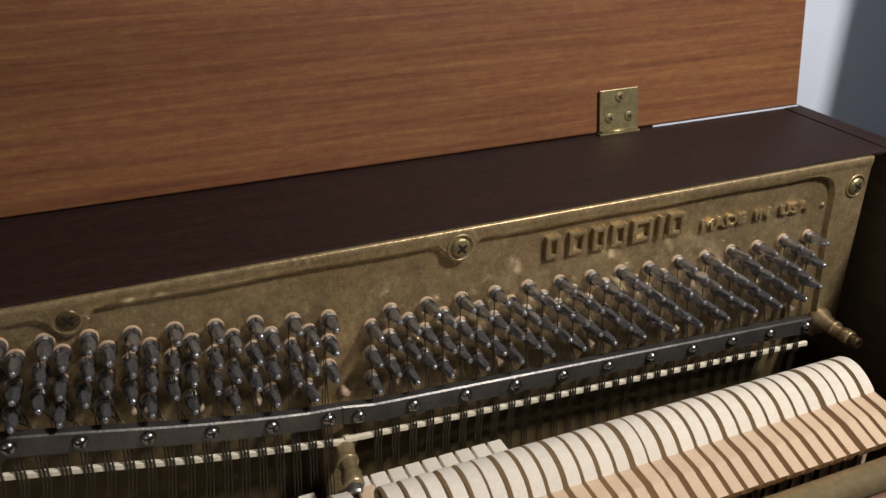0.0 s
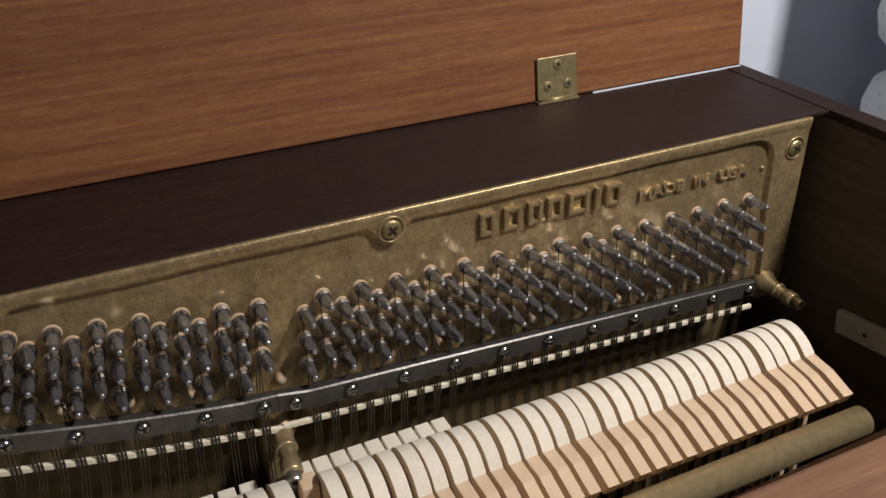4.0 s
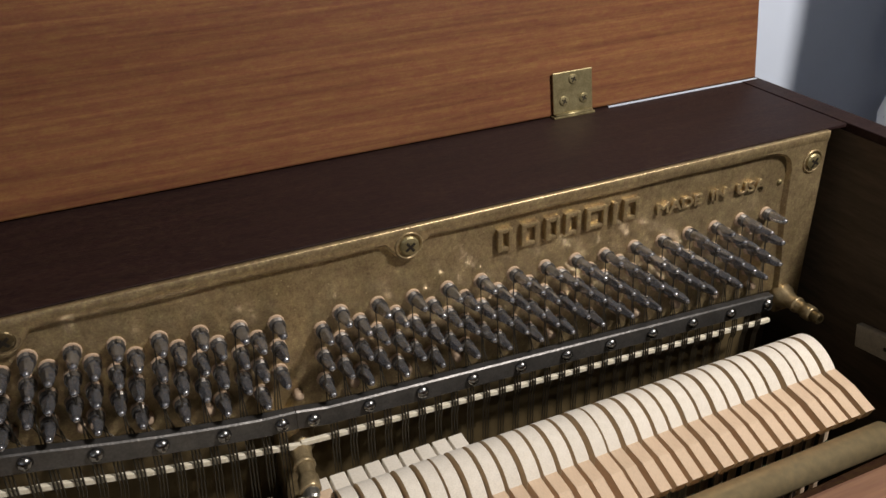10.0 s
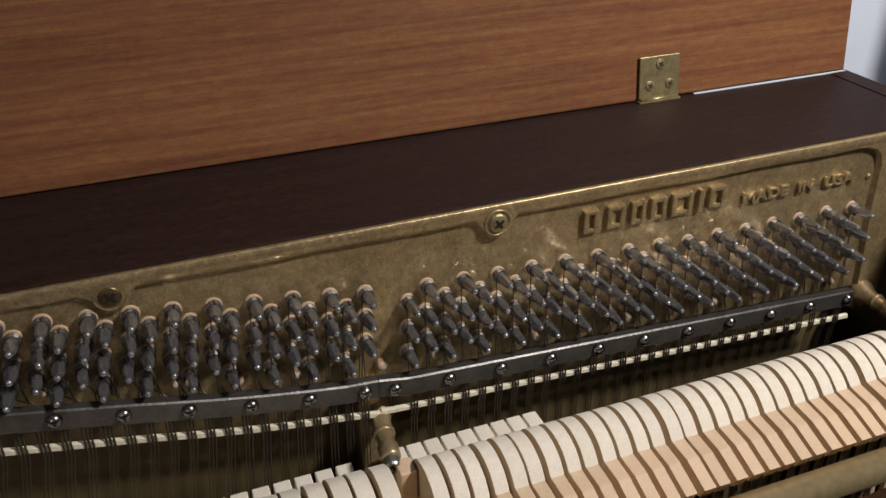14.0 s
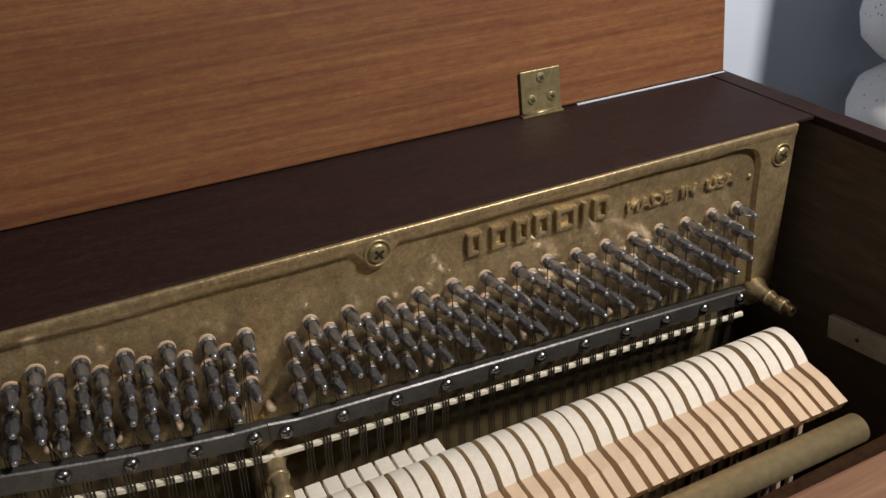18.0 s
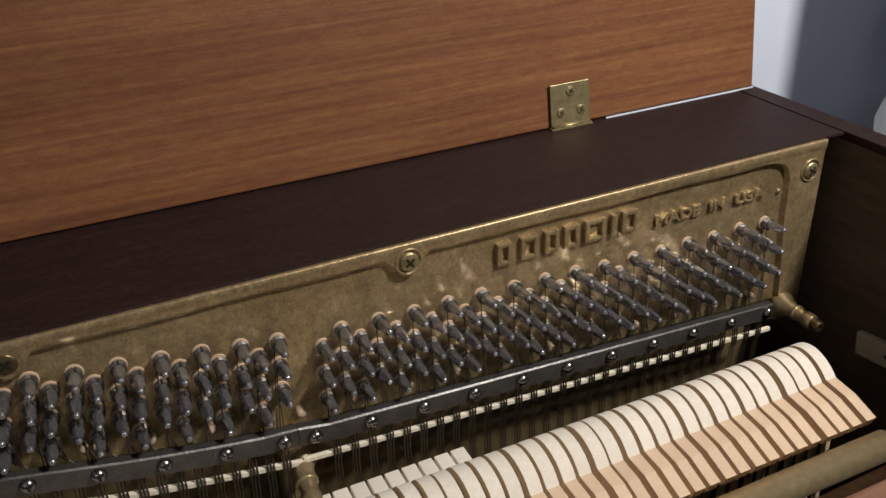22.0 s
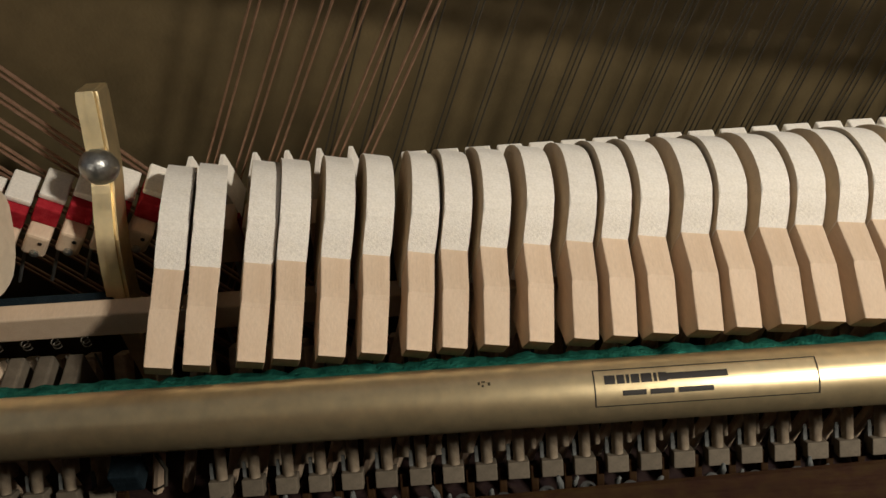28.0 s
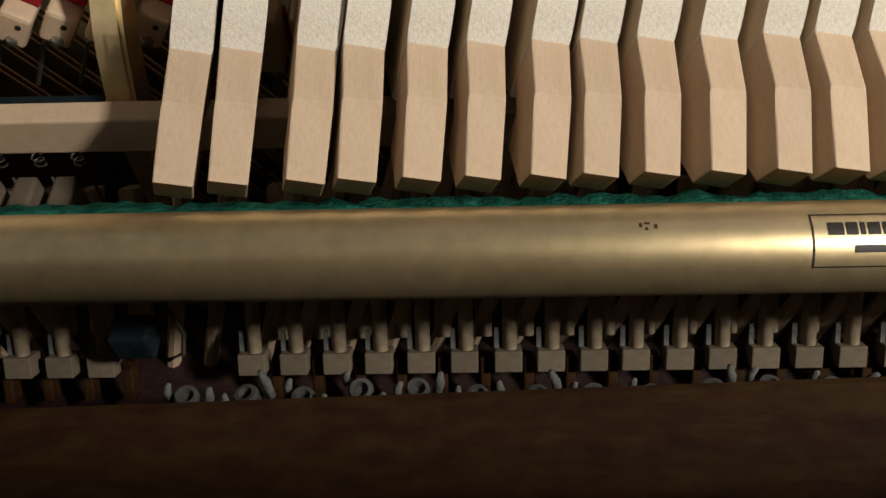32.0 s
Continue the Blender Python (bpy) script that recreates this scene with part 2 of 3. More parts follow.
# ---- building helpers ----
def part(name, bm, mat, parent=None, label="", smooth=False):
    me = bpy.data.meshes.new(name)
    bmesh.ops.recalc_face_normals(bm, faces=bm.faces)
    bm.to_mesh(me)
    bm.free()
    for pm in (mat if isinstance(mat, (list, tuple)) else [mat]):
        me.materials.append(M[pm])
    if smooth:
        for f in me.polygons:
            f.use_smooth = True
    ob = new(name, me)
    if parent:
        ob.parent = parent
    return tagged(ob, label)


def again(ob, m, parent=None):
    """The same mesh once more, at the pose m."""
    o = new(ob.name.split(".")[0], ob.data)
    o.parent = parent if parent else ob.parent
    o.matrix_basis = m
    if "label" in ob:
        o["label"] = ob["label"]
    return o


def empty(name, label, category, at=(0, 0, 0), group=""):
    ob = new(name)
    ob.location = at
    ob.empty_display_size = 0.05
    return tagged(ob, label, category, group)


def box(x0, x1, y0, y1, z0, z1, bevel=0.0, bm=None, segments=2):
    bm = bm or bmesh.new()
    vs = bmesh.ops.create_cube(bm, size=1)["verts"]
    bmesh.ops.transform(bm, verts=vs, matrix=Matrix.LocRotScale(((x0 + x1) / 2, (y0 + y1) / 2, (z0 + z1) / 2), None, (x1 - x0, y1 - y0, z1 - z0)))
    if bevel:
        es = list({e for v in vs for e in v.link_edges})
        bmesh.ops.bevel(bm, geom=es, offset=bevel, segments=segments, affect="EDGES", profile=0.5)
    return bm


def lathe(profile, turns=16, axis="Z", at=(0, 0, 0), bm=None):
    """A turned solid from (radius, height) pairs."""
    bm = bm or bmesh.new()
    rings = []
    for r, h in profile:
        ring = []
        for k in range(turns):
            a = 2 * math.pi * k / turns
            v = Vector((r * math.cos(a), r * math.sin(a), h))
            if axis == "Y":
                v = Vector((v.x, v.z, v.y))
            elif axis == "X":
                v = Vector((v.z, v.x, v.y))
            ring.append(bm.verts.new(v + Vector(at)))
        rings.append(ring)
    for a, b in zip(rings, rings[1:]):
        for k in range(turns):
            bm.faces.new((a[k], a[(k + 1) % turns], b[(k + 1) % turns], b[k]))
    bm.faces.new(rings[0])
    bm.faces.new(rings[-1])
    return bm


def tube(points, r, sides=6, bm=None):
    """A round bar through the points."""
    bm = bm or bmesh.new()
    pts = [Vector(p) for p in points]
    rings = []
    for i, p in enumerate(pts):
        d = (pts[min(i + 1, len(pts) - 1)] - pts[max(i - 1, 0)]).normalized()
        u = d.cross(Vector((1, 0, 0)) if abs(d.x) < 0.9 else Vector((0, 0, 1))).normalized()
        w = d.cross(u)
        rr = r[i] if isinstance(r, (list, tuple)) else r
        rings.append([bm.verts.new(p + rr * (math.cos(a) * u + math.sin(a) * w)) for a in [2 * math.pi * k / sides for k in range(sides)]])
    for a, b in zip(rings, rings[1:]):
        for k in range(sides):
            bm.faces.new((a[k], a[(k + 1) % sides], b[(k + 1) % sides], b[k]))
    bm.faces.new(rings[0])
    bm.faces.new(rings[-1])
    return bm


def slab(outline, x0, x1, bm=None, bevel=0.0):
    """A side profile of (y, z) pairs carried from x0 to x1."""
    bm = bm or bmesh.new()
    a = [bm.verts.new((x0, y, z)) for y, z in outline]
    b = [bm.verts.new((x1, y, z)) for y, z in outline]
    n = len(outline)
    bm.faces.new(a)
    bm.faces.new(b)
    for k in range(n):
        bm.faces.new((a[k], a[(k + 1) % n], b[(k + 1) % n], b[k]))
    if bevel:
        es = [e for e in bm.edges if (e.verts[0] in a) == (e.verts[1] in a) and e.verts[0] in a + b]
        bmesh.ops.bevel(bm, geom=es, offset=bevel, segments=2, affect="EDGES", profile=0.5)
    return bm


def screw_head(r, h):
    """A domed screw head that faces the viewer (-y)."""
    return lathe([(r, 0), (r, -h * 0.35), (r * 0.86, -h * 0.75), (r * 0.5, -h), (r * 0.02, -h * 1.05)], 18, "Y")


def cross_slot(r, h):
    bm = box(-r * 0.58, r * 0.58, -h * 1.10, -h * 0.8, -r * 0.13, r * 0.13)
    return box(-r * 0.13, r * 0.13, -h * 1.115, -h * 0.8, -r * 0.58, r * 0.58, bm=bm)


# ---- the room ----
FLOOR = -0.93
tagged(part("floor", box(-2.7, 2.7, -3.3, 0.35, FLOOR - 0.1, FLOOR), "floor"), "brown wooden floor boards", "floor", kind="structure")
tagged(part("ceiling", box(-2.7, 2.7, -3.3, 0.35, 1.5, 1.6), "ceiling"), "plain white painted ceiling", "ceiling", kind="structure")
tagged(part("wall_north", box(-2.7, 2.7, 0.235, 0.335, FLOOR, 1.5), "wall"), "smooth white painted wall behind the piano", "wall", kind="structure")
tagged(part("wall_south", box(-2.7, 2.7, -3.3, -3.2, FLOOR, 1.5), "wall"), "plain white painted wall", "wall", kind="structure")
tagged(part("wall_east", box(2.6, 2.7, -3.2, 0.235, FLOOR, 1.5), "wall"), "plain white painted wall", "wall", kind="structure")
tagged(part("wall_west", box(-2.7, -2.6, -3.2, 0.235, FLOOR, 1.5), "wall"), "plain white painted wall", "wall", kind="structure")

# ---- the piano: case, lid, plate, pins and strings ----
XL, XR = -0.98, 0.4462
piano = empty("upright_piano", "mahogany spinet piano with open lid and bare tuning pins", "piano", (0, 0, FLOOR))
UP = Matrix.Translation((0, 0, -FLOOR))


def ppart(name, bm, mat, label="", smooth=False, parent=None):
    ob = part(name, bm, mat, parent or piano, label, smooth)
    if not parent:
        ob.matrix_parent_inverse = UP
    return ob


# shelf, back, cheeks, fallboard
ppart("top_shelf", box(XL, XR, 0.0034, 0.140, -0.0028, 0.0, 0.0006), "dark", "dark brown stained top shelf")
ppart("shelf_core", box(XL, XR, 0.0168, 0.140, -0.028, -0.0029), "dark")
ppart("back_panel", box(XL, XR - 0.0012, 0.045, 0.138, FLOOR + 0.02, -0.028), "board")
for x0, x1 in ((XR + 0.0002, 0.4659), (XL - 0.0203, XL - 0.0006)):
    ppart("side_panel", box(x0, x1, -0.33, 0.140, FLOOR, 0.0006, 0.0006), "dark", "dark brown wooden side panel")
ppart("lining", box(XR - 0.0010, XR + 0.0004, -0.33, 0.0445, FLOOR + 0.02, -0.0060, 0.0003), "raw", "bare olive-brown wood inside the side panel")
ppart("fallboard", box(XL, XR - 0.001, -0.46, -0.2560, -0.050, -0.030, 0.002), "fallboard", "red-brown wooden fallboard")
ppart("lower_panel", box(XL, XR - 0.001, -0.30, -0.282, FLOOR, -0.0505), "fallboard")
# the lid leans back from its hinges
lid = box(XL - 0.02, 0.4629, 0, 0.018, 0, 0.36, 0.0015)
bmesh.ops.transform(lid, verts=lid.verts, matrix=pose(0.27, 0.1220, 0.0012, -7.63) @ pose(-0.27, 0, 0))
lid = ppart("lid", lid, "lid", "reddish mahogany lid, opened and leaning back")
part("edge_strip", slab([(0.1200, 0.0002), (0.1216, 0.0002), (0.1216, 0.0012), (0.1200, 0.0012)], 0.306, 0.4625), "wall", lid).matrix_parent_inverse = Matrix.Identity(4)


def hinge(x):
    h = new("hinge")
    h.parent = piano
    h.matrix_parent_inverse = UP
    tilt = pose(0, 0, 0, -7.63, 0, 0)
    h.matrix_basis = pose(x, 0.1206, 0.0004)
    bm = box(0.0010, 0.0376, -0.0016, 0, 0.002, 0.0358, 0.0006)
    bmesh.ops.transform(bm, verts=bm.verts, matrix=tilt)
    part("leaf", bm, "brass", h, "brass hinge leaf")
    part("leaf", box(0.0, 0.0385, -0.004, 0.004, -0.0006, 0.0014, 0.0005), "brass", h)
    bm = tube([(0.002, -0.0022, 0.0018), (0.0365, -0.0022, 0.0018)], 0.0017, 10)
    part("knuckle", bm, "brass", h, smooth=True)
    for sx, sz in ((0.0195, 0.029), (0.0105, 0.0125), (0.029, 0.0125)):
        bm = screw_head(0.0041, 0.0012)
        bmesh.ops.transform(bm, verts=bm.verts, matrix=tilt @ pose(sx, -0.0016, sz, 0, 30))
        sc = part("screw", bm, "brass", h)
        bm = cross_slot(0.0041, 0.0012)
        bmesh.ops.transform(bm, verts=bm.verts, matrix=tilt @ pose(sx, -0.0016, sz, 0, 30))
        part("slot", bm, "ink", sc)
    tagged(h, "brass butt hinge with three screws")


for x in (0.2520, -0.62):
    hinge(x)


# iron plate
def zbar(x):
    """Height of the pressure bar along the plate."""
    if x > -0.01:
        return -0.1137 - 0.0560 * x
    u = max(0.0, -0.0201 - x)
    return -0.1105 + 0.125 * u + 0.45 * min(u, 0.13) ** 2 + 0.08 * max(0.0, u - 0.13)


PX = 0.4262


def rim(x):
    """Depth of the raised rim along the top of the plate."""
    d = 0.0105 + 0.0004 * math.sin(x * 60)
    for c in (-0.156, 0.077, -0.40):
        d = max(d, 0.0242 * math.exp(-abs((x - c) / 0.0118) ** 4))
    return d


def recess(x):
    """Depth of the pin field behind the rim: it runs out towards the bass."""
    return 0.0026 + 0.0016 * min(1.0, max(0.0, (x + 0.21) / 0.06))


def plate():
    bm = bmesh.new()
    xs = [XL + 0.01 + k * 0.006 for k in range(int((PX - XL - 0.01) / 0.006) + 1)] + [PX]
    rows = []
    for x in xs:
        low = min(zbar(x) - 0.002, -0.03)
        r = -rim(x)
        q = recess(x)
        rows.append([bm.verts.new(p) for p in ((x, 0.016, -0.0031), (x, 0.0032, -0.0031), (x, 0.0032, -0.0010), (x, 0.0004, -0.0010), (x, -0.0005, -0.0018), (x, -0.0004, -0.0060), (x, 0.0002, r + 0.0008),
                                               (x, 0.0002 + 0.15 * q, r - 0.0002), (x, q - 0.0001, r - 0.0016), (x, q, r - 0.0030), (x, q, low), (x, q + 0.001, low - 0.003), (x, 0.016, low - 0.004))])
    for a, b in zip(rows, rows[1:]):
        for k in range(len(a) - 1):
            bm.faces.new((a[k], b[k], b[k + 1], a[k + 1]))
    return bm


iron = ppart("iron_plate", plate(), "gold", "cast iron plate in gold bronze paint", True)
# wide flat border at the treble end, with a rounded inner corner
bm = bmesh.new()
out = [(PX, -0.0016), (PX, -0.160), (0.4035, -0.160), (0.4015, -0.12), (0.3945, -0.060)]
out += [(0.3935 - 0.016 * (1 - math.cos(a)), -0.0265 + 0.016 * math.sin(a)) for a in [radians(90 * k / 8) for k in range(9)]] + [(0.36, -0.0095), (0.36, -0.0016)]
fv = [bm.verts.new((x, 0.0, z)) for x, z in out]
bv = [bm.verts.new((x - (0.003 if 3 <= i < 14 else 0), 0.006, z - (0.003 if 10 <= i < 15 else 0))) for i, (x, z) in enumerate(out)]
bm.faces.new(fv)
for k in range(len(out)):
    j = (k + 1) % len(out)
    bm.faces.new((fv[k], fv[j], bv[j], bv[k]))
bmesh.ops.bevel(bm, geom=[e for e in bm.edges if e.verts[0] in fv and e.verts[1] in fv], offset=0.0008, segments=2, affect="EDGES")
part("border", bm, "gold", iron)
# lower plate, its shade put into a darker gold
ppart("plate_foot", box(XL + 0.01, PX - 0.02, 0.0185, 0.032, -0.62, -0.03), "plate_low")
for x, z in ((0.077, -0.0137), (-0.156, -0.0137), (-0.40, -0.0137), (0.4129, -0.0235)):
    bm = lathe([(0.0096, 0.004), (0.0096, -0.0004), (0.0090, -0.0012), (0.0082, -0.0012), (0.0074, 0.0012)], 24, "Y", (x, 0 if x > 0 else 0.0012, z))
    part("screw_seat", bm, "gold", iron, smooth=True)
    sc = part("plate_screw", screw_head(0.0066, 0.0026), "bronze" if x < 0 else "brass", iron, "round cross-head plate screw")
    sc.matrix_basis = pose(x, -0.0004 if x > 0 else 0.0010, z, 0, random.uniform(20, 60))
    part("slot", cross_slot(0.0066, 0.0026), "ink", sc)
part("rivet", lathe([(0.0024, 0.003), (0.0024, -0.001), (0.0012, -0.0022)], 12, "Y", (0.387, 0.0045, -0.0372)), "brass", iron, smooth=True)

# raised lettering: the maker's name as plain blocks, the origin as words
for k in range(7):
    w = (0.0115, 0.0135, 0.0115, 0.0125, 0.017, 0.005, 0.0135)[k]
    x = 0.1405 + (0, 0.0170, 0.0345, 0.0490, 0.0650, 0.0855, 0.0940)[k] * 1.06
    bm = box(x, x + 0.0038, 0.0008, 0.006, -0.0365, -0.0195, 0.0008)
    if w > 0.006:
        box(x + w - 0.0034, x + w, 0.0008, 0.006, -0.0365, -0.0195, 0.0008, bm)
        box(x + 0.0030, x + w - 0.0030, 0.0011, 0.006, -0.0362, -0.0332, 0.0006, bm)
        box(x + 0.0030, x + w - 0.0030, 0.0011, 0.006, -0.0228, -0.0198, 0.0006, bm)
    part("name_block", bm, "gold", iron)
text = bpy.data.curves.new("origin_text", "FONT")
text.body, text.size, text.extrude, text.bevel_depth = "MADE  IN  USA", 0.0116, 0.0016, 0.0004
tmp = new("origin_text", text)
me = bpy.data.meshes.new_from_object(tmp.evaluated_get(bpy.context.evaluated_depsgraph_get()))
bpy.data.objects.remove(tmp)
me.materials.clear()
me.materials.append(M["gold"])
words = new("origin_lettering", me)
words.parent = iron
xs = [v.co.x for v in me.vertices]
words.matrix_basis = pose(0.2697, 0.0035, -0.0380, 90) @ Matrix.Diagonal((0.101 / (max(xs) - min(xs)), 1, 1, 1))
tagged(words, "raised words MADE IN USA in gold paint")

# pressure bar with its screws, cloth strip
def along(x0, x1, y0, y1, d0, d1, bevel, step=0.02, drop=0.0):
    bm = bmesh.new()
    n = max(1, int((x1 - x0) / step))
    rows = []
    for k in range(n + 1):
        x = x0 + (x1 - x0) * k / n
        z = zbar(x) - (drop * max(0, -x))
        b = bevel
        rows.append([bm.verts.new((x, y, z + d)) for y, d in ((y0, d0 + b), (y0 + b, d0), (y1, d0), (y1, d1), (y0 + b, d1), (y0, d1 - b))])
    for a, b in zip(rows, rows[1:]):
        for k in range(6):
            bm.faces.new((a[k], b[k], b[(k + 1) % 6], a[(k + 1) % 6]))
    bm.faces.new(rows[0])
    bm.faces.new(rows[-1])
    return bm


bar_t = ppart("pressure_bar", along(-0.0102, 0.3815, -0.0157, -0.0095, -0.0073, 0.0073, 0.0010), "bar", "dark steel pressure bar")
bar_n = ppart("pressure_bar", along(-0.47, -0.0106, -0.0157, -0.0095, -0.0073, 0.0073, 0.0010), "bar", "dark steel pressure bar")
seed = None
for k in range(24):
    x = 0.0376 * k if k < 11 else -0.0201 - 0.0356 * (k - 11)
    if seed is None:
        bm = lathe([(0.0046, 0), (0.0046, -0.0012), (0.0038, -0.0028), (0.0022, -0.0040), (0.0004, -0.0044)], 16, "Y")
        seed = part("bar_screw", bm, "dome", bar_t, smooth=True)
        o = seed
    else:
        o = again(seed, Matrix.Identity(4), bar_t if k < 11 else bar_n)
    o.matrix_basis = pose(x, -0.0155, zbar(x) + 0.0008)
    part("socket", lathe([(0.0011, -0.0034), (0.0011, -0.00445), (0.0001, -0.0045)], 6, "Y", (0.0004, 0, -0.0004)), "ink", o)
    nub = lathe([(0.0034, 0.006), (0.0034, -0.0010), (0.0028, -0.0024), (0.0010, -0.0030)], 12, "Y", (x - 0.004, 0, zbar(x) + 0.0098))
    part("plate_nub", nub, "bushing", iron, smooth=True)
ppart("bearing_cloth", along(-0.0085, 0.3875, -0.0112, -0.0085, -0.0232, -0.0194, 0.0005), "cloth", "cream bearing cloth under the strings")
ppart("bearing_cloth", along(-0.47, -0.0088, -0.0112, -0.0085, -0.0248, -0.0206, 0.0005, drop=0.006), "cloth", "cream bearing cloth under the strings")

# tuning pins
def pin_mesh():
    """A round shaft that runs into a squared, tapered head with a domed tip."""
    bm = bmesh.new()
    rings = []
    for y, r, c in ((0.006, 0.0035, 0.42), (-0.0088, 0.0035, 0.42), (-0.0102, 0.0033, 0.50), (-0.0128, 0.0032, 0.62), (-0.0165, 0.0028, 0.66), (-0.0205, 0.0023, 0.66), (-0.0212, 0.0022, 0.56)):
        rings.append([bm.verts.new((u * r, y, v * r)) for u, v in ((c, -1), (1, -c), (1, c), (c, 1), (-c, 1), (-1, c), (-1, -c), (-c, -1))])
    for p, q in zip(rings, rings[1:]):
        for k in range(8):
            f = bm.faces.new((p[k], p[(k + 1) % 8], q[(k + 1) % 8], q[k]))
            f.smooth = p in (rings[0], rings[1])
    bm.faces.new(rings[0])
    flat = len(bm.faces)
    lathe([(0.0022, -0.0208), (0.0022, -0.0216), (0.0020, -0.0225), (0.0015, -0.0233), (0.0008, -0.0238), (0.0001, -0.0239)], 14, "Y", bm=bm)
    bm.faces.ensure_lookup_table()
    for f in bm.faces[flat:]:
        f.smooth = True
    return bm


def coil_mesh():
    pts = []
    for k in range(40):
        a = k * 2 * math.pi / 12
        pts.append((0.0043 * math.cos(a), -0.0032 - 0.0046 * k / 40, 0.0043 * math.sin(a)))
    return tube(pts, 0.00066, 5)


pin0 = coil0 = bush0 = None
PINS = []
for k in range(30):
    x = 0.0170 + 0.01242 * k
    z = -0.0510 - 0.0106 * min(1, k / 20) - (0.0095 if k % 2 == 0 else 0)
    PINS.append((x, z, 0.0193, -0.001 + 0.00009 * k))
for k in range(33):
    j = k // 2
    if k < 24:
        # two staggered rows that climb towards the bass
        x, z, dz = (-0.0115 - 0.0227 * j, -0.0472 + 0.0030 * j, 0.0181 - 0.00026 * j) if k % 2 == 0 else (-0.0245 - 0.0230 * j, -0.0543 + 0.0031 * j, 0.0204 - 0.00050 * j)
    else:
        x, z, dz = -0.2925 - 0.0140 * (k - 24), (-0.0260, -0.0292, -0.0227, -0.0215)[(k - 24) % 4], 0.0140
    PINS.append((x, z, dz, -0.0009 - 0.00024 * min(k, 24)))
for x, z, dz, drift in PINS:
    for r in range(3 if x > -0.285 else 2):
        m = pose(x + r * drift + random.gauss(0, 0.0003), recess(x) + 0.0003, z - r * dz + random.gauss(0, 0.0003), random.gauss(-7.5, 0.8), 0, random.gauss(0, 0.7)) @ pose(0, 0, 0, 0, random.uniform(0, 90), 0)
        if pin0 is None:
            pin0 = ppart("tuning_pin", pin_mesh(), "steel", "blued steel tuning pin", False)
            bush0 = part("bushing", lathe([(0.0054, 0.004), (0.0054, -0.0012), (0.0049, -0.0019), (0.0030, -0.0020)], 16, "Y"), "bushing", pin0, "wooden pin bushing")
            coil0 = part("coil", coil_mesh(), "coil", pin0)
            pin0.matrix_basis = m
        else:
            p = again(pin0, m, piano)
            p.matrix_parent_inverse = UP
            again(bush0, Matrix.Identity(4), p)
            again(coil0, Matrix.Identity(4), p)

# strings
for j, (x, z, dz, drift) in enumerate(PINS):
    for r in range(3 if x > -0.285 else 2):
        zp = z - r * dz + 0.001
        k = j - 30
        xn = x if k < 0 else (-0.0168 - 0.0106 * k - 0.000026 * k * k if k < 24 else x + 0.002)
        xb = xn - 0.003 + 0.0021 * (r - 1)
        if j < 30:
            xl = xb + 0.0
        else:
            xl = -0.0116 - 0.0026 + (xb + 0.0142) * 1.26
        if j >= 30 + 29:
            continue
        zb = zbar(xb)
        # thicker over the cloth, to take in the strings' shadows there
        bm = tube([(x + r * drift - 0.0032, -0.0032, zp), (xb, -0.0085, zb + 0.006), (xb, -0.0117, zb - 0.0195), (xb, -0.0117, zb - 0.0245), (xb, -0.0100, zb - 0.030), (xl, -0.006, -0.34)], [0.0004, 0.0004, 0.00065, 0.00065, 0.00036, 0.00036], 5)
        ppart("string", bm, "wire")

# soundboard side posts through the plate
def post(x, z, length, r, tip_look, tilt=0.0, turn=0.0):
    bm = lathe([(r * 1.75, 0.006), (r * 1.65, -0.003), (r * 1.2, -0.007), (r, -0.012), (r * 0.86, -length * 0.68), (r * 0.86, -length * 0.74), (r * 1.05, -length * 0.76),
                (r * 1.05, -length * 0.97), (r * 0.9, -length)], 22, "Y")
    o = ppart("action_bolt", bm, "post", "gold painted action bolt", True)
    o.matrix_basis = pose(x, 0, z, tilt, 0, turn)
    tip = part("nut", lathe([(r * 0.80, 0.002), (r * 0.80, -0.006), (r * 0.68, -0.0075), (r * 0.42, -0.0076), (r * 0.40, -0.003)], 18, "Y", (0, -length, 0)), tip_look, o, smooth=False)
    part("socket", lathe([(r * 0.40, 0), (r * 0.40, -0.0006)], 6, "Y", (0, -length - 0.0030, 0)), "ink", tip)
    part("ring", lathe([(r * 0.9, -length * 0.44), (r * 1.12, -length * 0.46), (r * 1.12, -length * 0.52), (r * 0.9, -length * 0.54)], 22, "Y"), "post", o, smooth=True)
    return o


post(-0.0085, -0.1405, 0.044, 0.0066, "nickel", 6.0, -6.0)
post(0.4085, -0.1440, 0.034, 0.0062, "bronze")
part("strut", box(-0.0225, -0.0065, -0.004, 0.016, -0.50, -0.118, 0.003), "gold", iron)
bm = box(-0.0034, 0.0030, -0.060, 0.036, -0.0102, 0.0102, 0.0012)
bmesh.ops.transform(bm, verts=bm.verts, matrix=pose(0.4427, -0.088, -0.1565, -7.9))
strip = ppart("cheek_bracket", bm, "strip", "grey metal strip on the side panel")
part("screw_hole", lathe([(0.0017, 0), (0.0017, -0.0004)], 12, "X", (0.4392, -0.081, -0.1578)), "ink", strip)

# ---- the action: hammers, dampers, rails, stickers ----
action = empty("piano_action", "piano action with white felt hammers on a gold rail", "piano action", (0, 0, -0.45))
UA = Matrix.Translation((0, 0, 0.45))


def apart(name, bm, mat, label="", smooth=False):
    ob = part(name, bm, mat, action, label, smooth)
    ob.matrix_parent_inverse = UA
    return ob


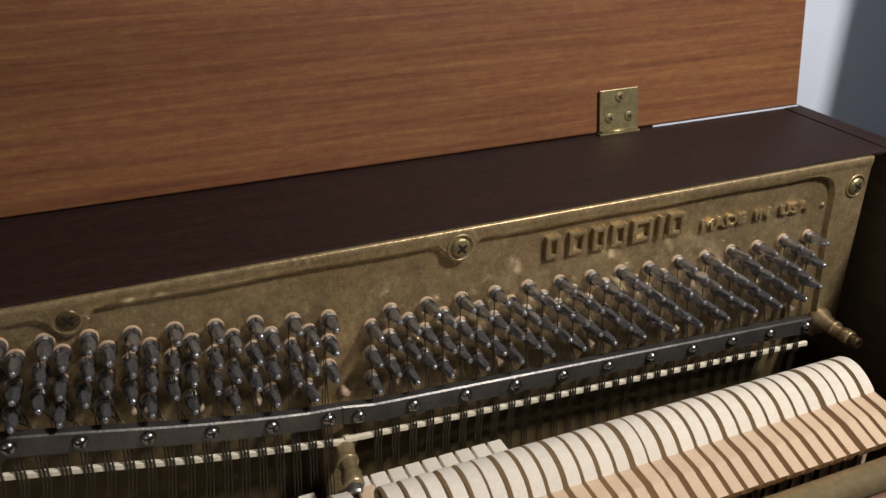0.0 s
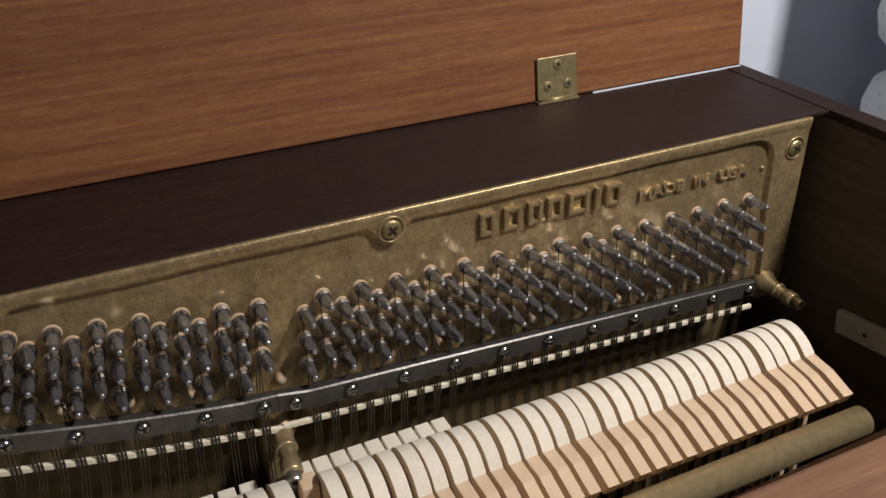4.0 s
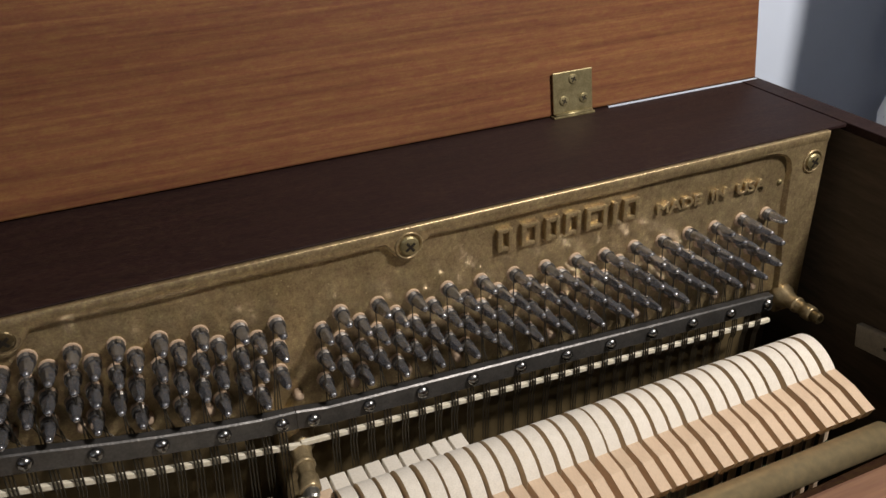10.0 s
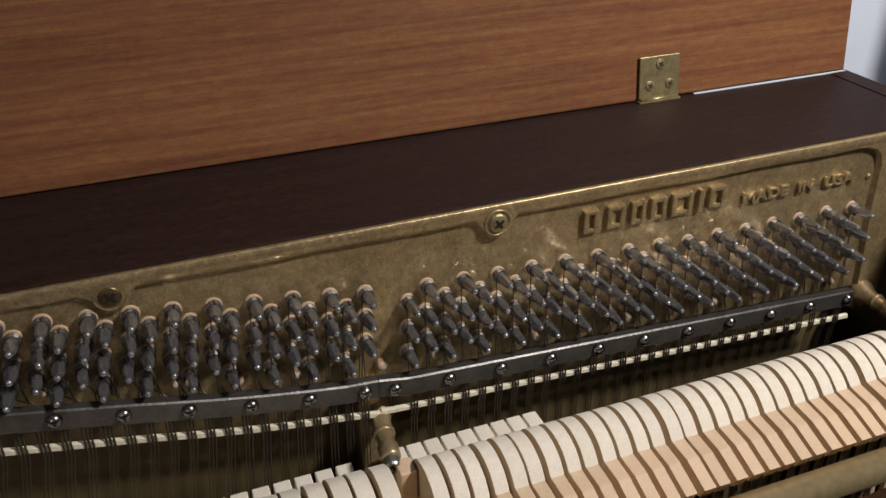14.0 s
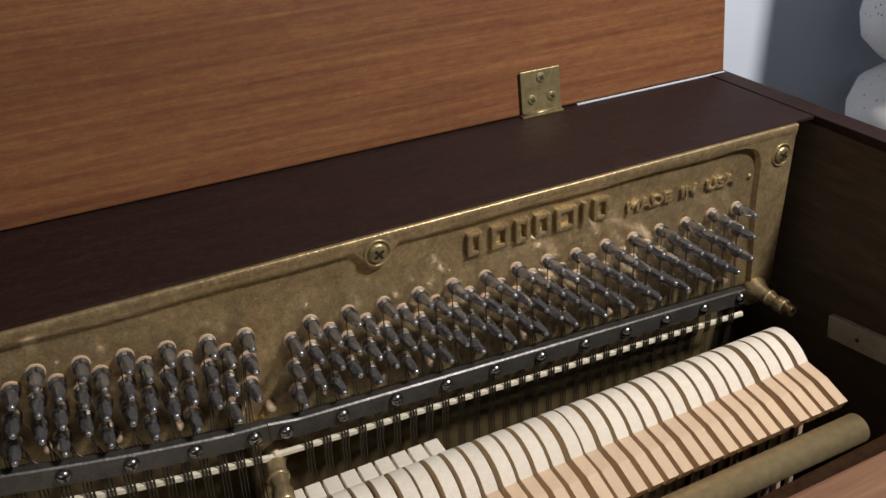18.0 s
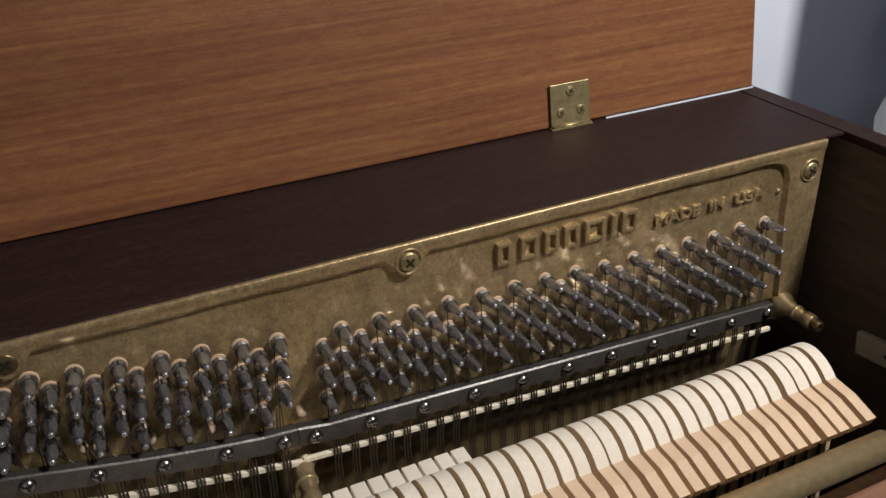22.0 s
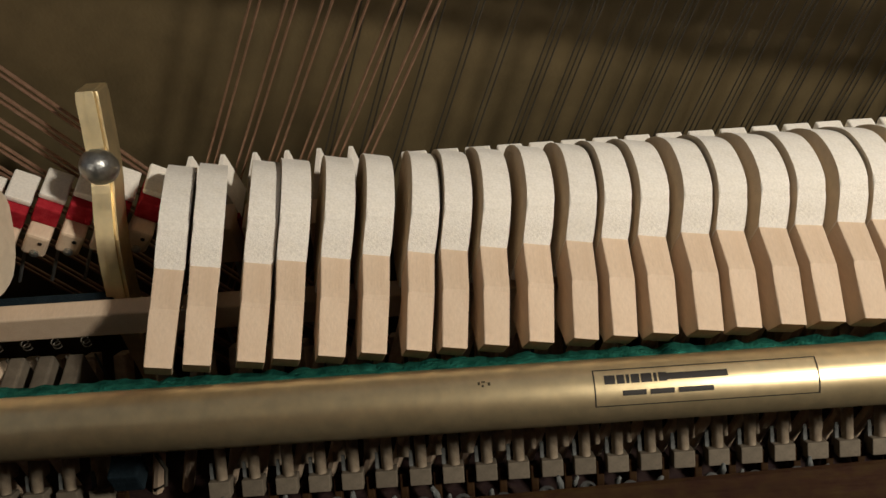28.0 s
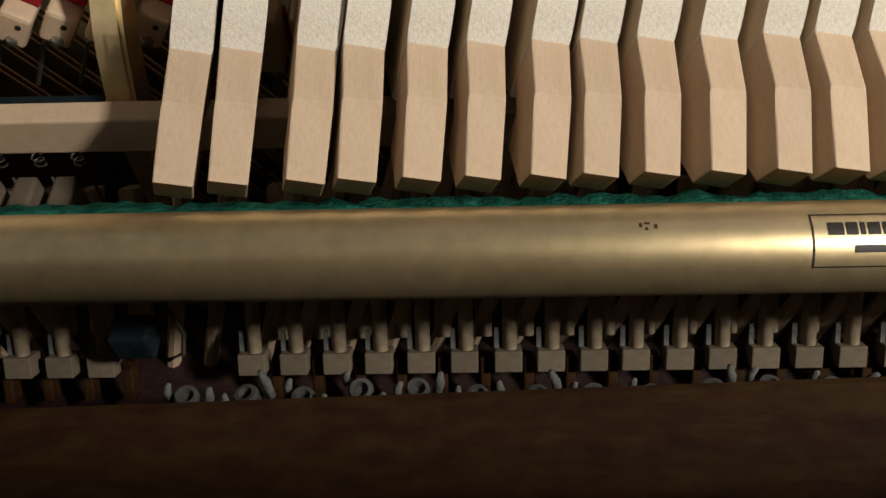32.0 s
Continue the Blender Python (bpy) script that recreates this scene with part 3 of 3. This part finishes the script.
def curve_through(pts, steps=4):
    """A smooth line through the points."""
    out = []
    P = [Vector((*p, 0)) for p in pts]
    for i in range(len(P) - 1):
        a, b, c, d = P[max(i - 1, 0)], P[i], P[i + 1], P[min(i + 2, len(P) - 1)]
        for s in range(steps):
            t = s / steps
            v = 0.5 * ((2 * b) + (c - a) * t + (2 * a - 5 * b + 4 * c - d) * t * t + (3 * b - a - 3 * c + d) * t ** 3)
            out.append((v.x, v.y))
    out.append(tuple(P[-1][:2]))
    return out


def hammer(x, w, grow, low=0.0, lean=0.0, roll=0.0, nose=0.0, taper=0.03):
    """A felt hammer head with its left side at x. grow: how far the felt is larger than at the treble end."""
    h = new("hammer")
    h.parent = action
    h.matrix_parent_inverse = UA
    g = grow
    e = max(0.0, 2 * g - 1) if g <= 1 else 1.0
    by, bz = -0.0912 - 0.004 * g + 0.0012 * e, -0.1470 - 0.0020 * g + 0.0028 * e
    wood = [(-0.1299, -0.1562), (-0.1108 - 0.0016 * e, -0.1500 + 0.0012 * g - 0.0006 * e), (-0.1092 - 0.0016 * e, -0.1491 + 0.0012 * g - 0.0006 * e), (by, bz - 0.0006 * g), (-0.060, -0.149), (-0.060, -0.157),
            (by, -0.1610), (-0.1040, -0.1620), (-0.1085, -0.1712), (-0.1262, -0.1652)]
    felt = curve_through([(by, bz - 0.0006 * g), (by + 0.008, -0.1402 + 0.0006 * g + 0.0028 * e), (-0.0735 - 0.003 * g, -0.1356 - 0.0006 * g + 0.0026 * e), (-0.0640, -0.1348 - 0.0020 * g + 0.0018 * e),
                          (-0.0545, -0.1385 - 0.0020 * g), (-0.0470, -0.1470 - 0.001 * g), (-0.0440, -0.1545), (-0.0465, -0.1610),
                          (-0.0560, -0.1700 - 0.002 * g), (-0.0700, -0.1755 - 0.002 * g), (by, -0.1665)])
    felt = [(y + nose * max(0, (y - by) / (-0.044 - by)), z) for y, z in felt]
    felt += [(by + 0.0007, -0.1620), (by + 0.0007, -0.1540)]
    bm = slab(wood, 0.0002, w - 0.0002, bevel=0.0004)
    for v in bm.verts:
        v.co.x = w / 2 + (v.co.x - w / 2) * (1 - taper * min(1.0, max(0.0, (by - v.co.y) / (by + 0.1299))))
    bm.normal_update()
    for f in bm.faces:
        f.material_index = 1 if f.calc_center_median().y < -0.1270 and abs(f.normal.y) > 0.6 else 0
    part("moulding", bm, ["maple", "endgrain"], h, "pale wooden hammer moulding")
    bm = slab(felt, 0, w, bevel=0.0006)
    bm.normal_update()
    for f in bm.faces:
        f.material_index = 1 if abs(f.normal.x) > 0.95 else 0
    part("felt", bm, ["felt", "underfelt"], h, "white hammer felt with tan sides")
    part("shank", tube([(w / 2, -0.098, -0.160), (w / 2, -0.101, -0.30)], 0.0027, 8), "maple", h)
    h.matrix_basis = pose(x, -0.1299, -0.1562 - low, 0, roll, -lean) @ pose(0, 0.1299, 0.1562)
    return h


TREBLE_W = 0.0094
for k in range(30):
    jit = (0, .0002, -.0003, .0002, .0006, -.0006, .0001, .0002, -.0003, .0004, -.0001, .0002, -.0004, .0008, -.0006, 0, .0003, .0002, -.0004, .0002,
           -.0003, .0004, -.0002, .0003, -.0005, -.0008, .0012, .0002, -.0003, .0004)[k]
    hammer(0.0002 + 0.01253 * k + jit, TREBLE_W + random.uniform(-0.0002, 0.0002), 0.5 * (1 - k / 29))
JIT = (-1.9, -2.8, .5, -.6, .1, -.4, 1.1, -.9, -.9, .4, 1.3, .2, -.5, .6, -.4, .5, -.2, .7, -.6, .2, .4, -.5, .3, -.2, .5, -.4, .2, .3, -.3, .2)
SHIFT = (-.6, -.6, .2, -.6, -.2, .3, -.1, 0, .1, -.1, 0, .2)
for k in range(30):
    hammer(-0.43455 + 0.01392 * k + JIT[k] * 0.001 + SHIFT[min(k, 11)] * 0.001 - (0.0005 if k < 5 else 0.0), 0.0100 if 5 <= k < 12 else 0.0106, 1.0, 0.0015 * (1 - k / 29), 0.5 * JIT[k] - (0.17 - 0.21 * min(1.0, max(0.0, (k - 3) / 4))) * max(0.0, 17.0 - 0.55 * k), max(0.0, 17.0 - 0.55 * k), 0.0050 + 0.0055 * max(0, 1 - k / 20), 0.10)
for k in range(6):
    hammer(-0.5175 - 0.0142 * k, 0.0108, 1.3)

# hammer rest rail: a gold tube with felt behind it
rail = apart("hammer_rail", tube([(-0.95, -0.1441, -0.1682), (-0.3, -0.1441, -0.1682), (0.369, -0.1441, -0.1682)], 0.0105, 40), "gold_smooth", "round gold painted hammer rail", True)


def on_tube(x0, x1, a0, a1, lift=0.00015):
    """A thin patch on the rail between two angles from the top, towards the viewer."""
    bm = bmesh.new()
    rows = []
    for k in range(7):
        a = radians(a0 + (a1 - a0) * k / 6)
        r = 0.0105 + lift
        rows.append([bm.verts.new((x, -0.1441 - r * math.sin(a), -0.1682 + r * math.cos(a))) for x in (x0, x1)])
    for a, b in zip(rows, rows[1:]):
        bm.faces.new((a[0], a[1], b[1], b[0]))
    return bm


LX = -0.2899
for x0, x1, a0, a1 in ((LX, LX + 0.072, -5, -3.2), (LX, LX + 0.072, 60.2, 62), (LX, LX + 0.0004, -5, 62), (LX + 0.0716, LX + 0.072, -5, 62)):
    part("label_border", on_tube(x0, x1, a0, a1), "ink", rail)
for x0, x1, a0, a1 in ((-0.3268, -0.3261, 3, 9), (-0.3256, -0.3244, 2, 5), (-0.3256, -0.3249, 9, 13), (-0.3236, -0.3228, 5, 11)):
    part("scratch", on_tube(x0, x1, a0, a1, 0.00008), "bronze", rail)
x = LX + 0.0035
for w in (0.0034, 0.0024, 0.0010, 0.0026, 0.0034, 0.0010, 0.0026):
    part("label_bar", on_tube(x, x + w, 7, 23), "ink", rail)
    x += w + 0.0006
for x0, x1, a0, a1 in ((LX + 0.0235, LX + 0.043, 9, 21), (LX + 0.009, LX + 0.0165, 35, 44), (LX + 0.0178, LX + 0.0255, 35, 44), (LX + 0.0268, LX + 0.038, 35, 44)):
    part("label_bar", on_tube(x0, x1, a0, a1), "ink", rail)


def felt_strip():
    bm = bmesh.new()
    nx, rows = 700, []
    for k in range(nx + 1):
        x = -0.95 + 1.318 * k / nx
        row = []
        for s, (y, z) in enumerate(((-0.1415, -0.1612), (-0.1385, -0.1600), (-0.1350, -0.1622), (-0.1310, -0.1668), (-0.1255, -0.1700), (-0.1240, -0.185))):
            n = noise.noise(Vector((x * 180, s * 2.3, 0))) * 0.0012 + noise.noise(Vector((x * 600, s * 5, 3))) * 0.0004
            row.append(bm.verts.new((x, y + n, z + (n if s else 0) - 0.0018 + (0.0010 if x < -0.25 else 0.0) - 0.004 * min(1.0, max(0.0, x / 0.1)))))
        rows.append(row)
    for a, b in zip(rows, rows[1:]):
        for k in range(5):
            bm.faces.new((a[k], b[k], b[k + 1], a[k + 1]))
    return bm


apart("rail_felt", felt_strip(), "green", "green felt strip behind the hammer rail", True)


apart("gap_block", box(-0.0120, -0.0010, -0.060, -0.046, -0.172, -0.1440, 0.0012), "maple", "small wooden block in the gap")


# dampers stand behind the hammers
def damper(x, w, z, wedge=False):
    d = new("damper")
    d.parent = action
    d.matrix_parent_inverse = UA
    if wedge:
        bm = slab([(-0.030, z), (-0.012, z - 0.001), (-0.012, z - 0.022), (-0.030, z - 0.022)], 0, w)
        for v in bm.verts:
            if v.co.z > z - 0.003:
                v.co.x = w / 2 + (v.co.x - w / 2) * 0.15
        part("felt", bm, "felt", d)
        part("red_felt", box(0, w, -0.034, -0.030, z - 0.034, z - 0.019, 0.0006), "red", d, "red damper felt")
    else:
        part("felt", box(0, w, -0.0285, -0.0135, z - 0.016, z, 0.0008), "felt", d, "white damper felt")
    part("head", box(0.001, w - 0.001, -0.046, -0.0305, z - 0.034, z - 0.013, 0.001), "maple", d)
    part("wire", tube([(w / 2, -0.037, z - 0.03), (w / 2, -0.04, z - 0.13)], 0.0009, 6), "nickel", d)
    d.matrix_basis = pose(x, 0, 0)


for k in range(9):
    damper(-0.0065 + 0.01250 * k, 0.0108, -0.1655)
for k in range(29):
    if k >= 6:
        damper(-0.43455 + 0.01392 * k + 0.001, 0.0112, -0.1712 + 0.004 * (k / 29))
    else:
        damper(-0.43455 + 0.01392 * k - 0.0125, 0.0116, -0.1660, True)

# stickers on the key ends
def sticker(x, seed):
    s = new("sticker")
    s.parent = action
    s.matrix_parent_inverse = UA
    back = pose(0, -0.1225, -0.2640, -40)
    for name, bm, mat, smooth in (
            ("dowel", tube([(0.0006, 0.0033, 0.005), (0.0005, 0.0033, 0.035), (0.0004, 0.0033, 0.062)], 0.0025, 12), "birch", True),
            ("block", box(-0.0046, 0.0046, -0.0004, 0.0075, -0.0010, 0.0064, 0.0004), "dusty", False),
            ("wippen", slab([(0.016, 0.006), (0.020, 0.060), (0.030, 0.060), (0.026, 0.006)], 0.0042, 0.0098, bevel=0.0005), "birch", False),
            ("lifter", box(0.0054, 0.0088, 0.004, 0.010, -0.0120, 0.0030, 0.0006), "umber", False),
            ("bridle", slab([(0.0035, 0.0064), (0.0040, 0.0135), (0.0062, 0.0064)], -0.0046, -0.0030), "cord", False)):
        bmesh.ops.transform(bm, verts=bm.verts, matrix=back)
        part(name, bm, mat, s, smooth=smooth)
    s.matrix_basis = pose(x + seed.uniform(-0.0004, 0.0004), 0, 0)


dice = random.Random(4)
for k in range(27):
    sticker(-0.4365 + 0.01428 * k, dice)
for k in range(30):
    sticker(-0.4880 - 0.0140 * k, dice)
# felt buttons along the key frame
for k in range(27):
    x = -0.4340 + 0.01435 * k + dice.uniform(-0.0005, 0.0005)
    b = new("key_button")
    b.parent = action
    b.matrix_parent_inverse = UA
    part("felt_ring", lathe([(0.0026, -0.004), (0.0032, 0.0), (0.0028, 0.0010), (0.0018, 0.0011), (0.0014, -0.0012)], 14, "Z"), "zinc", b)
    part("cord", tube([(0.0052, 0, -0.004), (0.0056, 0.001, 0.001), (0.0054, 0.002, 0.004)], [0.0012, 0.0013, 0.0007], 7), "cord", b, smooth=True)
    part("cord", tube([(-0.0046, -0.0005, -0.004), (-0.0052, 0, 0.0005), (-0.0046, 0.0005, 0.0030)], [0.0009, 0.0011, 0.0006], 7), "cord", b, smooth=True)
    b.matrix_basis = pose(x, -0.1632 + dice.uniform(-0.0012, 0.0006), -0.2000 + dice.uniform(-0.0014, 0.0010), dice.uniform(-14, 14), dice.uniform(-14, 14), dice.uniform(-40, 40))
bm = box(-0.58, 0.80, -0.1100, 0, -0.0235, 0, 0.002)
bmesh.ops.transform(bm, verts=bm.verts, matrix=pose(-0.37, -0.1872, -0.1515, 0, 0, 1.5))
apart("key_frame", bm, "umber", "brown wooden rail over the keys, coloured darker for shade")
apart("key_bed", box(-0.95, 0.43, -0.275, -0.05, -0.31, -0.29), "dark")

# spring rail that runs behind the hammers, with its springs
spring_rail = apart("spring_rail", box(-0.95, 0.368, -0.0900, -0.0820, -0.1900, -0.1770, 0.0008), "maple", "pale wooden spring rail")
apart("rail_cushion", box(-0.95, -0.466, -0.0800, -0.0725, -0.188, -0.1830, 0.001), "blue", "dark blue felt strip")
for k in range(14):
    x = -0.4760 - 0.0116 * k
    sp = new("spring")
    sp.parent = action
    sp.matrix_parent_inverse = UA
    pts = [(0.0016 * math.cos(a * 0.9), -0.092 + 0.0013 * math.sin(a * 0.9), -0.1880 - 0.00030 * a) for a in range(16)]
    part("coil", tube(pts, 0.0003, 5), "wire", sp)
    part("wire", tube([(0.002, -0.0935, -0.196), (0.0045, -0.098, -0.206), (0.0100, -0.105, -0.224)], 0.0005, 5), "wire", sp)
    part("butt", box(-0.0095, -0.0030, -0.108, -0.092, -0.222, -0.197, 0.001), "dusty", sp)
    sp.matrix_basis = pose(x, 0, 0)

# bass gap: a gold bracket with its nut
outline = curve_through([(-0.032, -0.116), (-0.040, -0.132), (-0.0440, -0.1390), (-0.0500, -0.1475), (-0.0585, -0.1558), (-0.0670, -0.1658), (-0.0735, -0.1778), (-0.0780, -0.1900), (-0.0795, -0.215), (-0.0790, -0.30)])
outline += [(y + 0.011, z - 0.004) for y, z in reversed(outline)]
bracket = apart("action_bracket", slab(outline, -0.4690, -0.4600, bevel=0.0008), "gold_smooth", "gold painted action bracket")
part("rib", slab([(y - 0.001, z + 0.0008) for y, z in outline], -0.4650, -0.4612, bevel=0.0006), "gold_smooth", bracket)
nut = lathe([(0.0040, -0.0075), (0.0066, -0.0060), (0.0070, -0.0015), (0.0062, 0.0025), (0.0042, 0.0050), (0.0010, 0.0060)], 14, "Z")
bmesh.ops.transform(nut, verts=nut.verts, matrix=pose(-0.4640, -0.0485, -0.1385, 40, 0, 0))
part("nut", nut, "nickel", bracket, "nickel nut", True)
apart("blue_block", box(-0.4745, -0.4620, -0.128, -0.118, -0.2445, -0.233, 0.001), "blue", "dark blue felt block")
apart("hook", tube([(-0.4525, -0.124, -0.222), (-0.4505, -0.126, -0.232), (-0.4520, -0.129, -0.239), (-0.4570, -0.130, -0.241)], 0.0008, 8), "wire", "bent nickel wire hook", True)


# bass dampers, slanted with the overstrung strings
def bass_damper(x, z):
    d = new("damper")
    d.parent = action
    d.matrix_parent_inverse = UA
    part("head", box(-0.0047, 0.0047, -0.053, -0.040, -0.0075, 0.0050, 0.0014), "maple", d)
    part("hole", lathe([(0.0009, 0), (0.0009, -0.0006)], 8, "Y", (0.0014, -0.0527, 0.0012)), "ink", d)
    part("screw", lathe([(0.0019, 0), (0.0019, -0.001), (0.0008, -0.0016)], 10, "Y", (0.0006, -0.0530, -0.0050)), "nickel", d)
    part("red_felt", box(-0.0050, 0.0050, -0.046, -0.030, 0.0052, 0.0150, 0.0008), "red", d, "red damper felt")
    part("felt", box(-0.0052, 0.0052, -0.042, -0.026, 0.0152, 0.0182, 0.0008), "felt", d, "white damper felt")
    part("wire", tube([(0, -0.046, -0.007), (-0.003, -0.047, -0.014), (-0.001, -0.05, -0.03)], 0.0008, 6), "nickel", d)
    d.matrix_basis = pose(x, 0, z, 0, 33, 0)


for k in range(8):
    bass_damper(-0.4585 - 0.01385 * k, -0.1752 + 0.0004 * k)
# copper-wound bass strings cross over towards the treble side
for k in range(9):
    for off in (0, 0.0036):
        x = -0.570 + 0.0139 * k + off
        bm = tube([(x - 0.10, -0.021, -0.03), (x + 0.165, -0.019, -0.40)], 0.0008, 6)
        ppart("bass_string", bm, "copper", "copper-wound bass string")
# copper-wound strings of the lowest tenor notes
for k in range(6):
    for off in (0, 0.0036):
        x = -0.4375 + 0.0139 * k + off
        bm = tube([(x + 0.0555, -0.0117, -0.054), (x - 0.056, -0.0085, -0.30)], 0.00055, 6)
        ppart("wound_string", bm, "copper", "copper-wound tenor string")

# ---- beside the piano ----
lamp = empty("table_lamp", "white speckled ceramic gourd lamp with an added, unseen drum shade", "lamp", (0.7351, 0.085, -0.196))
bm = lathe([(0.047, 0.0), (0.066, 0.008), (0.081, 0.047), (0.091, 0.089), (0.094, 0.117), (0.088, 0.139), (0.071, 0.152), (0.053, 0.159), (0.049, 0.162), (0.056, 0.167),
            (0.078, 0.176), (0.093, 0.190), (0.098, 0.210), (0.096, 0.234), (0.085, 0.256), (0.058, 0.272), (0.024, 0.279), (0.011, 0.284), (0.011, 0.300)], 48)
part("base", bm, "ceramic", lamp, "white ceramic gourd with dark specks", smooth=True)
# unseen drum and spokes, added so that a shadow falls on the wall
bm = lathe([(0.098, 0.296), (0.100, 0.296), (0.100, 0.600), (0.098, 0.600)], 48)
bmesh.ops.delete(bm, geom=[f for f in bm.faces if len(f.verts) > 4], context="FACES_ONLY")
part("shade", bm, "ceiling", lamp, "unseen drum shade added to shadow the wall", smooth=True)
for a in (0, 60, 120):
    part("spoke", tube([(-0.0985 * math.cos(radians(a)), -0.0985 * math.sin(radians(a)), 0.300), (0.0985 * math.cos(radians(a)), 0.0985 * math.sin(radians(a)), 0.300)], 0.0015, 6), "nickel", lamp)
table = empty("side_table", "small brown wooden side table", "table", (0.735, 0.0, FLOOR))
part("tabletop", box(-0.2, 0.25, -0.2, 0.18, 0.708, 0.734, 0.003), "dark", table)
for sx in (-0.18, 0.23):
    for sy in (-0.18, 0.16):
        part("leg", box(sx - 0.018, sx + 0.018, sy - 0.018, sy + 0.018, 0, 0.708, 0.002), "dark", table)
